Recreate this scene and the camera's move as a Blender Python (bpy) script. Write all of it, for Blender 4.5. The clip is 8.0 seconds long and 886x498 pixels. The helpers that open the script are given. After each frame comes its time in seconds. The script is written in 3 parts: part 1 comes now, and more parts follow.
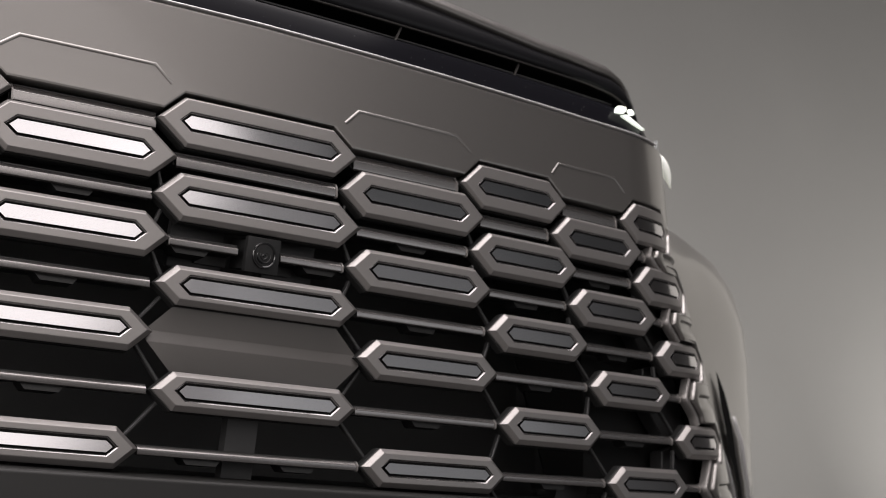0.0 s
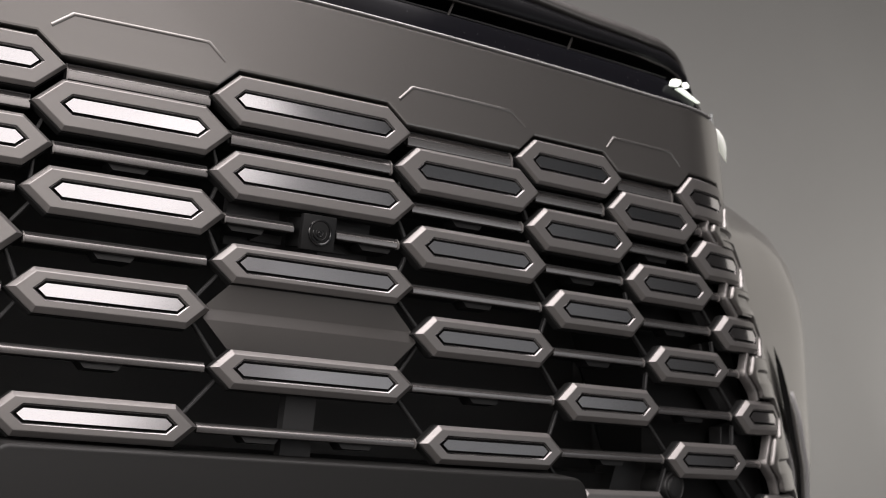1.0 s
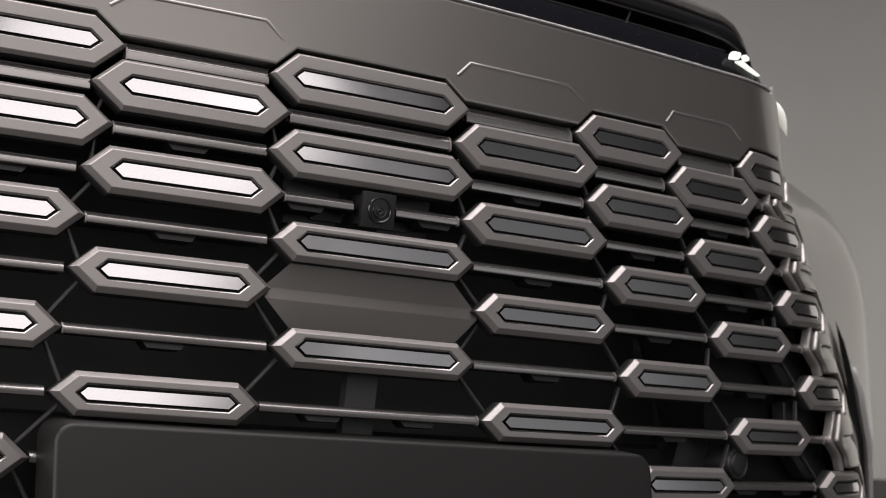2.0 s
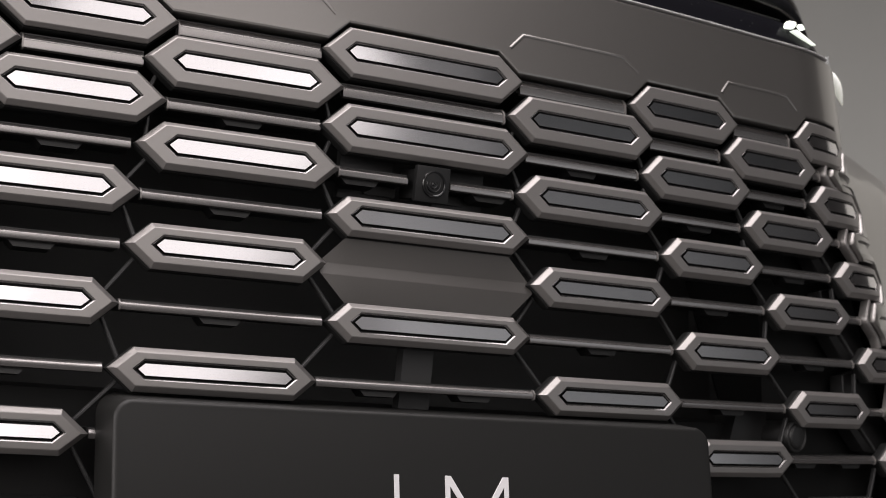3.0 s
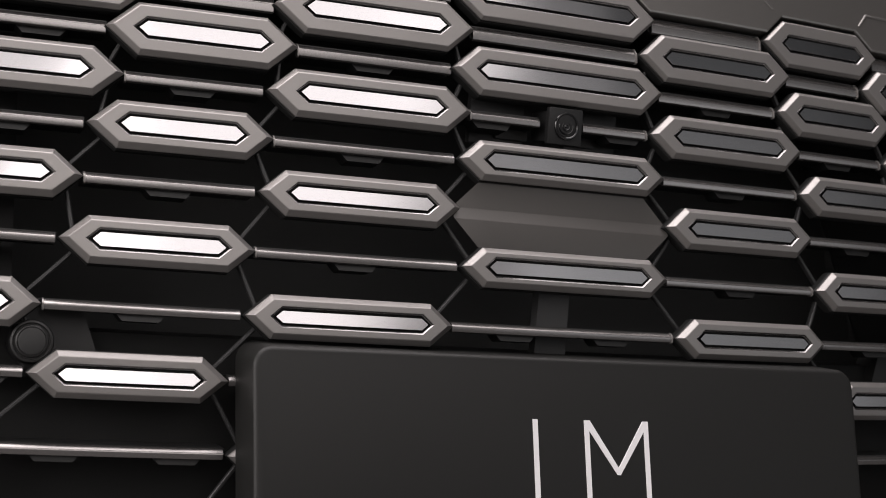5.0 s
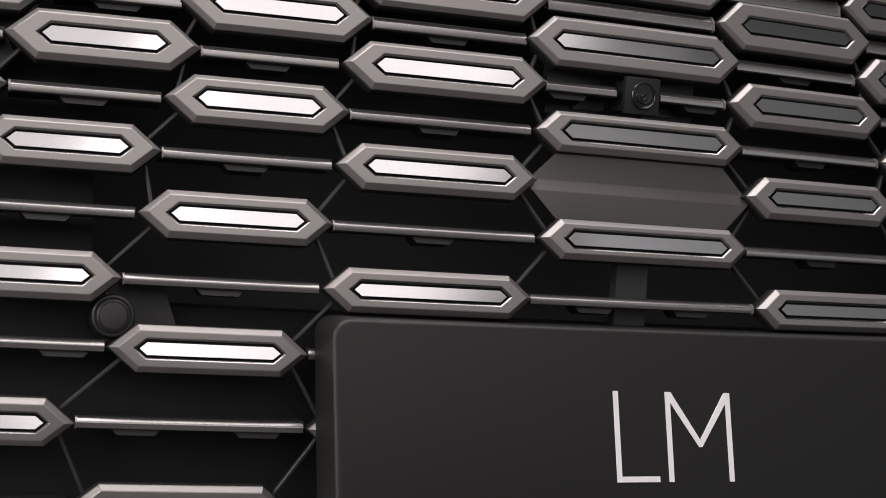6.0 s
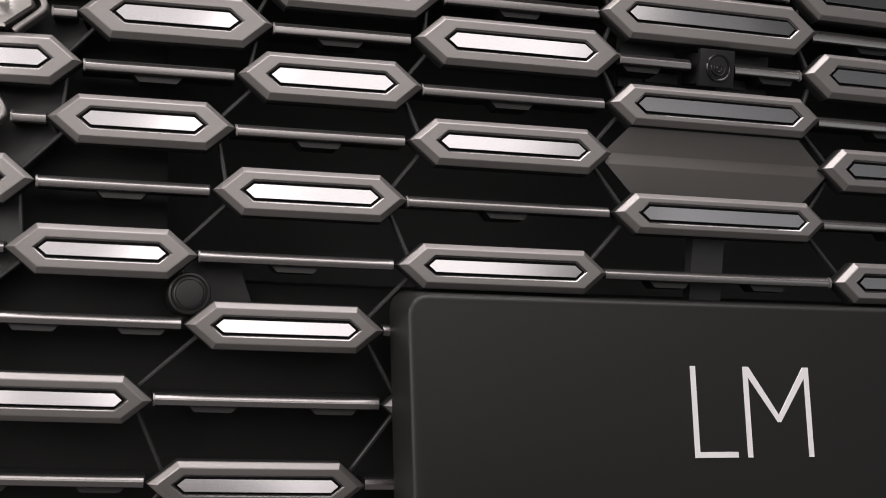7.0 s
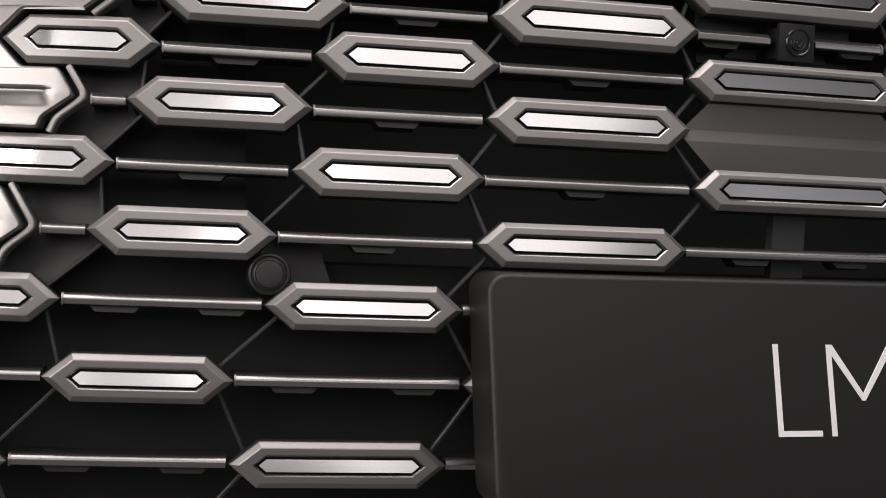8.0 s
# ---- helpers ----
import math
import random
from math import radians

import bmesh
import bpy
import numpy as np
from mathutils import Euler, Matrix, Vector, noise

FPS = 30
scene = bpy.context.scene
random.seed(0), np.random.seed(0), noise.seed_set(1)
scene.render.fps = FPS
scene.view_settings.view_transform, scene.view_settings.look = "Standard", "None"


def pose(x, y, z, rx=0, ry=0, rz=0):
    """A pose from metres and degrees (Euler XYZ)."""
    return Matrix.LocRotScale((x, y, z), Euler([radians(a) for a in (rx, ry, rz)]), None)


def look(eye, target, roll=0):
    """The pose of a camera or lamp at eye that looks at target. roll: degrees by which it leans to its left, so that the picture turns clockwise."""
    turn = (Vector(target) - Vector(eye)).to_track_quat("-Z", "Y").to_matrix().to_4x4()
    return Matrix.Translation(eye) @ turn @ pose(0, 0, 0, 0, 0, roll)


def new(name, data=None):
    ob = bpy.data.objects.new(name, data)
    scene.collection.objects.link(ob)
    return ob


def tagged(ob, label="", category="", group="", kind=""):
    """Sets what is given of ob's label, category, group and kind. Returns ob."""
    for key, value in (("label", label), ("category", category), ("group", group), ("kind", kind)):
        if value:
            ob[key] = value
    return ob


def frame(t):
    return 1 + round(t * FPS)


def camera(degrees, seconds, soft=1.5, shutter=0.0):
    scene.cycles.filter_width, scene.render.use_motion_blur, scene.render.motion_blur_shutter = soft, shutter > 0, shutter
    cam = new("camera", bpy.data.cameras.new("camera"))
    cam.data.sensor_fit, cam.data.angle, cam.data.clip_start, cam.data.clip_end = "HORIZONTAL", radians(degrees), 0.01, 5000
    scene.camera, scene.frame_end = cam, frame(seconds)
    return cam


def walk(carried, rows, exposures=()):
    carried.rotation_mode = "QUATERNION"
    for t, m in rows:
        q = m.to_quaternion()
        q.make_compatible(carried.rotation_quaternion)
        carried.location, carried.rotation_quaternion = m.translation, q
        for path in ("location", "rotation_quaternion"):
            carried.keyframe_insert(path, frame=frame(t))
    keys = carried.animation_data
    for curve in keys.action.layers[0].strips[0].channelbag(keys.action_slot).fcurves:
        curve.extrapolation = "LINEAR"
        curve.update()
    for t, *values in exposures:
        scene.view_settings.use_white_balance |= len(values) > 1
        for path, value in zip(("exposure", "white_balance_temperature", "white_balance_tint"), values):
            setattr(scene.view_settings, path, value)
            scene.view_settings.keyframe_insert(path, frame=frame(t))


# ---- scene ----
# ---------------------------------------------------------------- camera
cam = camera(31.508, 8.0, soft=1.0)
walk(cam, [
    (0.0, pose(-0.5119, -0.9170, 0.6814, 94.629, -6.890, -36.033)),
    (0.5, pose(-0.5124, -0.9134, 0.6792, 94.216, -6.644, -35.284)),
    (1.0, pose(-0.5125, -0.9096, 0.6775, 93.730, -6.373, -34.207)),
    (1.5, pose(-0.5132, -0.9058, 0.6759, 93.286, -6.125, -33.262)),
    (2.0, pose(-0.5138, -0.9020, 0.6745, 92.823, -5.889, -32.266)),
    (3.5, pose(-0.5161, -0.8908, 0.6698, 91.332, -5.215, -29.629)),
    (4.0, pose(-0.5172, -0.8872, 0.6680, 90.808, -4.990, -28.593)),
    (4.5, pose(-0.5187, -0.8836, 0.6659, 90.354, -4.712, -27.519)),
    (6.0, pose(-0.5242, -0.8730, 0.6589, 88.904, -3.829, -23.875)),
    (6.5, pose(-0.5265, -0.8697, 0.6565, 88.575, -3.541, -22.834)),
    (7.0, pose(-0.5293, -0.8663, 0.6541, 88.133, -3.257, -21.638)),
    (7.5, pose(-0.5325, -0.8629, 0.6514, 87.829, -2.967, -20.536)),
    (8.0, pose(-0.5358, -0.8598, 0.6481, 87.596, -2.664, -19.324)),
], exposures=[(0.0, 0.0), (8.0, 0.0)])
cam.data.dof.use_dof, cam.data.dof.focus_distance, cam.data.dof.aperture_fstop = True, 0.96, 16.0

# ---------------------------------------------------------------- world and studio lights
world = bpy.data.worlds.new("studio_air")
scene.world = world
world.use_nodes = True
world.node_tree.nodes["Background"].inputs[0].default_value = (0.5, 0.5, 0.52, 1)
world.node_tree.nodes["Background"].inputs[1].default_value = 0.03


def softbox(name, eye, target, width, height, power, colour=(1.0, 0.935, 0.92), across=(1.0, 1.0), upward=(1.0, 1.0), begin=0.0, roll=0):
    """An unseen area lamp; across and upward: how its glow fades from one edge to the other, from begin on."""
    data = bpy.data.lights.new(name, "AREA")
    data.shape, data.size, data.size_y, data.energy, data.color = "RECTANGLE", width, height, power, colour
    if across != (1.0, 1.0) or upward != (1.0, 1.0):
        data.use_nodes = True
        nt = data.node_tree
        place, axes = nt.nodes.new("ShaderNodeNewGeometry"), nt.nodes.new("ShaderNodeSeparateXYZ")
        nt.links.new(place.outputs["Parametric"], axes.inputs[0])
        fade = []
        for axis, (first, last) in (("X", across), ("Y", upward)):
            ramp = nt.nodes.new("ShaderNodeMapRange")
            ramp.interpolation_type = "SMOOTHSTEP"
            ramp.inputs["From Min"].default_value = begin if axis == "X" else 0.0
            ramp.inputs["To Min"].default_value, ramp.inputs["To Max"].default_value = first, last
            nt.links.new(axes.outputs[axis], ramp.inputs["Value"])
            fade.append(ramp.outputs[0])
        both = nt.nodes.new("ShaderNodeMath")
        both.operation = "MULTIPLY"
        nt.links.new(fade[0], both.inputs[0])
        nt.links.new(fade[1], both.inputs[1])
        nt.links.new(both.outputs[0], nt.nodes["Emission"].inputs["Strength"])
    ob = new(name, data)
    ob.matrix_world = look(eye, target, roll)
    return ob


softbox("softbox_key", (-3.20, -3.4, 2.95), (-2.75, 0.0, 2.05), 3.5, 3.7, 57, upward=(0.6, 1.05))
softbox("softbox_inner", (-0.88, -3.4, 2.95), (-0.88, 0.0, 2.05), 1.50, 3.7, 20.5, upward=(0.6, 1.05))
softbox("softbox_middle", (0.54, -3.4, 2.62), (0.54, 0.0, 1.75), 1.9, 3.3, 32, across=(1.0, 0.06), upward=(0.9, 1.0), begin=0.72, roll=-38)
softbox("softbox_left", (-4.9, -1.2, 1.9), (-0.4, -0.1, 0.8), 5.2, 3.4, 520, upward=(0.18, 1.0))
# Unseen fill lamps, added to brighten the right-hand tiles, their inserts and the wing.
softbox("fill_edge", (1.95, -3.2, 3.75), (0.8, 0.0, 0.75), 1.5, 1.9, 1.3, (1.0, 0.95, 0.94))
softbox("fill_low", (2.05, -3.4, 1.5), (0.8, 0.0, 0.75), 1.2, 2.2, 1.7, (1.0, 0.965, 0.975), across=(1.2, 0.18))
softbox("fill_floor", (3.0, -3.3, 0.95), (0.6, 0.0, 0.65), 1.9, 1.3, 4.0, (0.95, 0.96, 1.0))
softbox("fill_far", (4.2, -3.3, 2.75), (2.2, 0.0, 1.2), 4.3, 4.8, 7.7, (0.95, 0.965, 0.985), across=(1.0, 0.12), upward=(2.8, 0.05), begin=0.3)
softbox("fill_wing", (5.6, 2.2, 1.7), (0.9, 0.4, 0.8), 2.6, 2.6, 10, (1.0, 0.93, 0.85))
# Overhead lamp, out of view, placed from the glint on the bevels.
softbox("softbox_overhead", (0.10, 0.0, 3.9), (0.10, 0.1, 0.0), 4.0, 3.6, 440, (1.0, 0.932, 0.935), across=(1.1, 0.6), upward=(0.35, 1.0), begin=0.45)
# Unseen strips, added to brighten the backdrop and the side wall.
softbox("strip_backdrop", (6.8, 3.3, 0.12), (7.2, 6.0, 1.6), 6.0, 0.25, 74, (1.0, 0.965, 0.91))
softbox("fill_side", (8.6, 3.6, 0.12), (10.0, 4.0, 1.4), 3.0, 0.25, 52, (1.0, 0.965, 0.91))

# ---------------------------------------------------------------- materials


def material(name, colour, rough=0.5, metal=0.0, grain=0.0, grain_scale=400.0, bump=0.0, coat=0.0, spec=0.5, tone=0.0, tone_scale=6.0, rough_var=0.0, brush=0.0, dust=0.0):
    """A surface with fine grain, a broad uneven tone and a fine relief."""
    m = bpy.data.materials.new(name)
    m.use_nodes = True
    nt = m.node_tree
    b = nt.nodes["Principled BSDF"]
    b.inputs["Base Color"].default_value = (*colour, 1)
    b.inputs["Roughness"].default_value = rough
    b.inputs["Metallic"].default_value = metal
    b.inputs["Coat Weight"].default_value = coat
    b.inputs["Specular IOR Level"].default_value = spec
    b.inputs["Coat Roughness"].default_value = 0.08
    co = nt.nodes.new("ShaderNodeTexCoord")

    def noise_node(scale, detail):
        n = nt.nodes.new("ShaderNodeTexNoise")
        n.inputs["Scale"].default_value, n.inputs["Detail"].default_value = scale, detail
        nt.links.new(co.outputs["Object"], n.inputs["Vector"])
        return n

    fine, broad = noise_node(grain_scale, 2), noise_node(tone_scale, 4)
    if grain or tone:
        add = nt.nodes.new("ShaderNodeMath")
        add.operation = "MULTIPLY_ADD"
        nt.links.new(fine.outputs["Fac"], add.inputs[0])
        add.inputs[1].default_value = 2 * grain
        add.inputs[2].default_value = 1 - grain - tone
        add2 = nt.nodes.new("ShaderNodeMath")
        add2.operation = "MULTIPLY_ADD"
        nt.links.new(broad.outputs["Fac"], add2.inputs[0])
        add2.inputs[1].default_value = 2 * tone
        nt.links.new(add.outputs[0], add2.inputs[2])
        mul = nt.nodes.new("ShaderNodeVectorMath")
        mul.operation = "SCALE"
        mul.inputs[0].default_value = colour
        nt.links.new(add2.outputs[0], mul.inputs["Scale"])
        nt.links.new(mul.outputs[0], b.inputs["Base Color"])
    if brush:
        stretch = nt.nodes.new("ShaderNodeMapping")
        stretch.inputs["Scale"].default_value = (9.0, 9.0, 900.0)
        streak = noise_node(1.0, 3)
        nt.links.new(co.outputs["Object"], stretch.inputs["Vector"])
        nt.links.new(stretch.outputs[0], streak.inputs["Vector"])
        q = nt.nodes.new("ShaderNodeMath")
        q.operation = "MULTIPLY_ADD"
        nt.links.new(streak.outputs["Fac"], q.inputs[0])
        q.inputs[1].default_value, q.inputs[2].default_value = 2 * brush, rough - brush
        nt.links.new(q.outputs[0], b.inputs["Roughness"])
    if rough_var:
        r = nt.nodes.new("ShaderNodeMath")
        r.operation = "MULTIPLY_ADD"
        nt.links.new(broad.outputs["Fac"], r.inputs[0])
        r.inputs[1].default_value, r.inputs[2].default_value = 2 * rough_var, rough - rough_var
        nt.links.new(r.outputs[0], b.inputs["Roughness"])
    if dust:
        speck = nt.nodes.new("ShaderNodeTexVoronoi")
        speck.inputs["Scale"].default_value = 230.0
        nt.links.new(co.outputs["Object"], speck.inputs["Vector"])
        near, some = nt.nodes.new("ShaderNodeMapRange"), nt.nodes.new("ShaderNodeMapRange")
        tint, amount = nt.nodes.new("ShaderNodeSeparateColor"), nt.nodes.new("ShaderNodeMath")
        near.inputs["From Min"].default_value, near.inputs["From Max"].default_value = 0.13, 0.05
        some.inputs["From Min"].default_value, some.inputs["From Max"].default_value = 0.72, 1.0
        nt.links.new(speck.outputs["Distance"], near.inputs["Value"])
        nt.links.new(speck.outputs["Color"], tint.inputs[0])
        nt.links.new(tint.outputs[0], some.inputs["Value"])
        amount.operation = "MULTIPLY"
        nt.links.new(near.outputs[0], amount.inputs[0])
        nt.links.new(some.outputs[0], amount.inputs[1])
        mix = nt.nodes.new("ShaderNodeMix")
        mix.data_type = "RGBA"
        nt.links.new(amount.outputs[0], mix.inputs["Factor"])
        mix.inputs[6].default_value, mix.inputs[7].default_value = (*colour, 1), (dust, dust, dust, 1)
        nt.links.new(mix.outputs[2], b.inputs["Base Color"])
    if bump:
        bp = nt.nodes.new("ShaderNodeBump")
        bp.inputs["Strength"].default_value, bp.inputs["Distance"].default_value = bump, 0.0004
        nt.links.new(fine.outputs["Fac"], bp.inputs["Height"])
        nt.links.new(bp.outputs[0], b.inputs["Normal"])
    return m


PAINT = material("titanium_metallic_paint", (0.208, 0.198, 0.189), 0.345, 0.85, grain=0.10, grain_scale=2500, tone=0.03, coat=0.35)
SATIN = material("satin_titanium_metal", (0.240, 0.228, 0.221), 0.41, 0.77, grain=0.08, grain_scale=1800, tone=0.05, tone_scale=14, bump=0.04, brush=0.02)
BAR = material("satin_titanium_bar", (0.285, 0.272, 0.268), 0.27, 0.9, grain=0.06, grain_scale=1800, tone=0.05, tone_scale=14)
CHROME = material("polished_insert", (0.605, 0.595, 0.61), 0.12, 1.0, grain=0.02, tone=0.03, tone_scale=20, rough_var=0.03)
EDGE = material("polished_slot_edge", (0.31, 0.30, 0.30), 0.26, 1.0, tone=0.05, tone_scale=20)
BLACK = material("moulded_black_plastic", (0.0125, 0.0125, 0.0127), 0.5, 0.0, grain=0.2, grain_scale=1500, bump=0.15)
GREY_PLASTIC = material("dark_grey_plastic", (0.034, 0.034, 0.0345), 0.55, 0.0, grain=0.15, grain_scale=1500, bump=0.15, tone=0.1)
# Raised above the other blacks: haze over the deep shade, put into the colour.
DEEP = material("raised_black_backing", (0.034, 0.0342, 0.034), 0.6, 0.0, grain=0.15, grain_scale=1500, tone=0.2, spec=0.15)
CELL = material("grained_grey_plastic", (0.017, 0.017, 0.0173), 0.5, 0.0, grain=0.2, grain_scale=1500, bump=0.15, tone=0.1)
HOUSING = material("camera_housing_black", (0.0105, 0.0105, 0.0107), 0.45, 0.0, grain=0.15, grain_scale=1500, spec=0.3)
BACKING = material("dull_black_plate", (0.0118, 0.0119, 0.0118), 0.6, 0.0, grain=0.15, grain_scale=1500, tone=0.15, spec=0.15)
COVER = material("satin_dark_cover", (0.072, 0.0675, 0.064), 0.38, 0.5, grain=0.06, grain_scale=1800, tone=0.04)
TAB = material("black_clip_plastic", (0.006, 0.006, 0.006), 0.5, spec=0.5, grain=0.15, grain_scale=1500)
PIANO = material("gloss_black_trim", (0.006, 0.006, 0.0075), 0.14, 0.0, spec=0.014, dust=0.12)
PLATE = material("matt_black_plate", (0.0069, 0.0068, 0.0064), 0.5, 0.0, spec=0.30, grain=0.08, grain_scale=900, tone=0.08, tone_scale=9)
WHITE = material("white_plate_ink", (0.64, 0.63, 0.64), 0.5, tone=0.02)
RUBBER = material("tyre_rubber", (0.02, 0.02, 0.02), 0.75, grain=0.1)
RIM = material("alloy_rim", (0.55, 0.55, 0.56), 0.25, 1.0, tone=0.05)
# Unseen wall, darkened so that the car's corner mirrors a dark band.
DARKENED_WALL = material("darkened_unseen_wall", (0.14, 0.138, 0.136), 0.9, tone=0.05, tone_scale=1.2, grain=0.03, grain_scale=60)
BACK = material("grey_studio_wall", (0.33, 0.325, 0.32), 0.9, tone=0.05, tone_scale=1.2, grain=0.03, grain_scale=60)
FLOOR = material("grey_studio_floor", (0.05, 0.049, 0.048), 0.6, tone=0.08, tone_scale=2, grain=0.05, grain_scale=90)
CEIL = material("dark_studio_ceiling", (0.06, 0.06, 0.06), 0.9, tone=0.1)
GLASS = material("camera_glass", (0.003, 0.003, 0.0035), 0.16, 0.0, spec=0.5)
VENT = material("dull_black_vent", (0.012, 0.012, 0.012), 0.7, 0.0, grain=0.2, spec=0.0)
LIP = material("gloss_black_lip", (0.007, 0.007, 0.008), 0.30, 0.0, spec=0.15, tone=0.1)
TRIM = material("bright_satin_trim", (0.62, 0.61, 0.61), 0.5, 0.6, tone=0.05, rough_var=0.04)
LENS = material("lamp_lens", (0.30, 0.31, 0.31), 0.4, 0.0, tone=0.05)
LED = bpy.data.materials.new("led_lamp")
LED.use_nodes = True
LED.node_tree.nodes["Principled BSDF"].inputs["Emission Color"].default_value = (0.93, 1.0, 0.86, 1)
LED.node_tree.nodes["Principled BSDF"].inputs["Emission Strength"].default_value = 1.0
SOFT_LED = LED.copy()
SOFT_LED.name = "frosted_headlight_led"
SOFT_LED.node_tree.nodes["Principled BSDF"].inputs["Emission Strength"].default_value = 0.30
SOFT_LED.node_tree.nodes["Principled BSDF"].inputs["Emission Color"].default_value = (1.0, 1.0, 0.84, 1)

# ---------------------------------------------------------------- the curved front
GROUND = 0.72  # height of the origin of the plan over the floor


def edge_x(z):
    """Where the front begins to turn round the corner of the car."""
    return 0.3717 + 0.02 * (z - 0.10) if z > 0.10 else 0.3717 + 0.38 * (0.10 - z)


def front_y(x, z):
    x = abs(x)
    return 0.225 * z + 0.255 * z * z + 0.7 * min(0, z + 0.09) ** 2 + 0.2186 * x * x + 4 * max(0, x - edge_x(z)) ** 2


def slope_x(x, z):
    return 0.4372 * x + 8 * max(0, x - edge_x(z))


def along(s, z):
    """The x that lies at s along the front, which is bent past the edge."""
    e = edge_x(z)
    if s <= e:
        return s
    x, n = e, 24
    base = math.hypot(1, slope_x(e, z))
    for _ in range(n):
        x += (s - e) / n * base / math.hypot(1, slope_x(x, z))
    return x


def at(s, z, w=0.0):
    """A point of the front: s across, z up, w proud of it."""
    side = -1 if s < 0 else 1
    x = along(abs(s), z)
    sx, sz = slope_x(x, z), max(0.225 + 0.51 * z + 1.4 * min(0, z + 0.09), 0.02)
    n = Vector((sx, -1, sz)).normalized()
    return Vector((side * (x + n.x * w), front_y(x, z) + n.y * w, z + n.z * w))


def part(name, bm, mat, parent, label="", smooth=False, crease=30):
    bmesh.ops.recalc_face_normals(bm, faces=bm.faces[:])
    me = bpy.data.meshes.new(name)
    bm.to_mesh(me)
    bm.free()
    me.materials.append(mat)
    for p in me.polygons:
        p.use_smooth = True
    if not smooth:
        me.set_sharp_from_angle(angle=radians(crease))
    ob = new(name, me)
    ob.location = (0, 0, GROUND) if parent is not None and parent.type == "EMPTY" else (0, 0, 0)
    ob.parent = parent
    if label:
        ob["label"] = label
    return ob


def thing(name, label, category, kind="", group=""):
    ob = new(name)
    return tagged(ob, label, category, group, kind)


def rings(bm, loops, cap_last=True, cap_first=False):
    """Skins closed loops of equal length."""
    vs = [[bm.verts.new(p) for p in lp] for lp in loops]
    n = len(vs[0])
    for a, b in zip(vs, vs[1:]):
        for i in range(n):
            bm.faces.new((a[i], a[(i + 1) % n], b[(i + 1) % n], b[i]))
    if cap_last:
        bm.faces.new(vs[-1])
    if cap_first:
        bm.faces.new(vs[0])
    return vs


def sheet(bm, grid):
    vs = [[bm.verts.new(p) for p in row] for row in grid]
    for a, b in zip(vs, vs[1:]):
        for i in range(len(a) - 1):
            bm.faces.new((a[i], a[i + 1], b[i + 1], b[i]))
    return vs


def box_into(bm, lo, hi):
    (x0, y0, z0), (x1, y1, z1) = lo, hi
    v = [bm.verts.new(p) for p in ((x0, y0, z0), (x1, y0, z0), (x1, y1, z0), (x0, y1, z0), (x0, y0, z1), (x1, y0, z1), (x1, y1, z1), (x0, y1, z1))]
    for f in ((0, 3, 2, 1), (4, 5, 6, 7), (0, 1, 5, 4), (1, 2, 6, 5), (2, 3, 7, 6), (3, 0, 4, 7)):
        bm.faces.new([v[i] for i in f])


def box(lo, hi, bevel=0.0, segments=2):
    bm = bmesh.new()
    box_into(bm, lo, hi)
    if bevel:
        bmesh.ops.bevel(bm, geom=bm.edges[:], offset=bevel, segments=segments, affect="EDGES", profile=0.6)
    return bm


def hex_band(bm, outer, inner):
    """The flat ring between two hexagons, with corners of its own, shaded smooth."""
    a, b = [bm.verts.new(p) for p in outer], [bm.verts.new(p) for p in inner]
    m = len(a)
    for i in range(m):
        bm.faces.new((a[i], a[(i + 1) % m], b[(i + 1) % m], b[i])).smooth = True


def hex_cap(bm, loop):
    """Closes a hexagon with upright strips, shaded smooth."""
    v = [bm.verts.new(p) for p in loop]
    m = (len(v) - 4) // 2
    top, low = v[1:m + 2], v[m + 3:][::-1]
    faces = [bm.faces.new((v[0], top[0], low[0])), bm.faces.new((top[-1], v[m + 2], low[-1]))]
    for i in range(m):
        faces.append(bm.faces.new((top[i], top[i + 1], low[i + 1], low[i])))
    for f in faces:
        f.smooth = True


# the rows of the grille, from the top: height of the tips, half height of a tile, half height of the bar
LEVEL = {0: (0.1081, 0.0170, 0.0056), 1: (0.0832, 0.0164, 0.0050), 2: (0.0572, 0.0160, 0.0040), 3: (0.0291, 0.0148, 0.0034),
         4: (-0.0007, 0.0142, 0.0034), 5: (-0.0325, 0.0138, 0.0033), 6: (-0.0682, 0.0137, 0.0032), 7: (-0.1059, 0.0139, 0.0032),
         8: (-0.1447, 0.0134, 0.0032), 9: (-0.1879, 0.0134, 0.0032), 10: (-0.2352, 0.0135, 0.0032), 11: (-0.2865, 0.0135, 0.0032)}
# from the end of a tile's slot to its tip
SHOULDER = {0: 0.0162, 1: 0.0182, 2: 0.0168, 3: 0.0182, 4: 0.0166, 5: 0.0166, 6: 0.0159, 7: 0.0157, 8: 0.0147, 9: 0.0143, 10: 0.0140, 11: 0.0140}
CHAMFER = {0: 0.0021, 1: 0.0026, 2: 0.0030, 3: 0.0033}


def half_height(col, lv):
    """The tiles of the middle columns are a little flatter low down."""
    return LEVEL[lv][1] * (0.905 if col == 0 and lv >= 4 else 0.945 if col == 1 and lv >= 7 else 1.0)


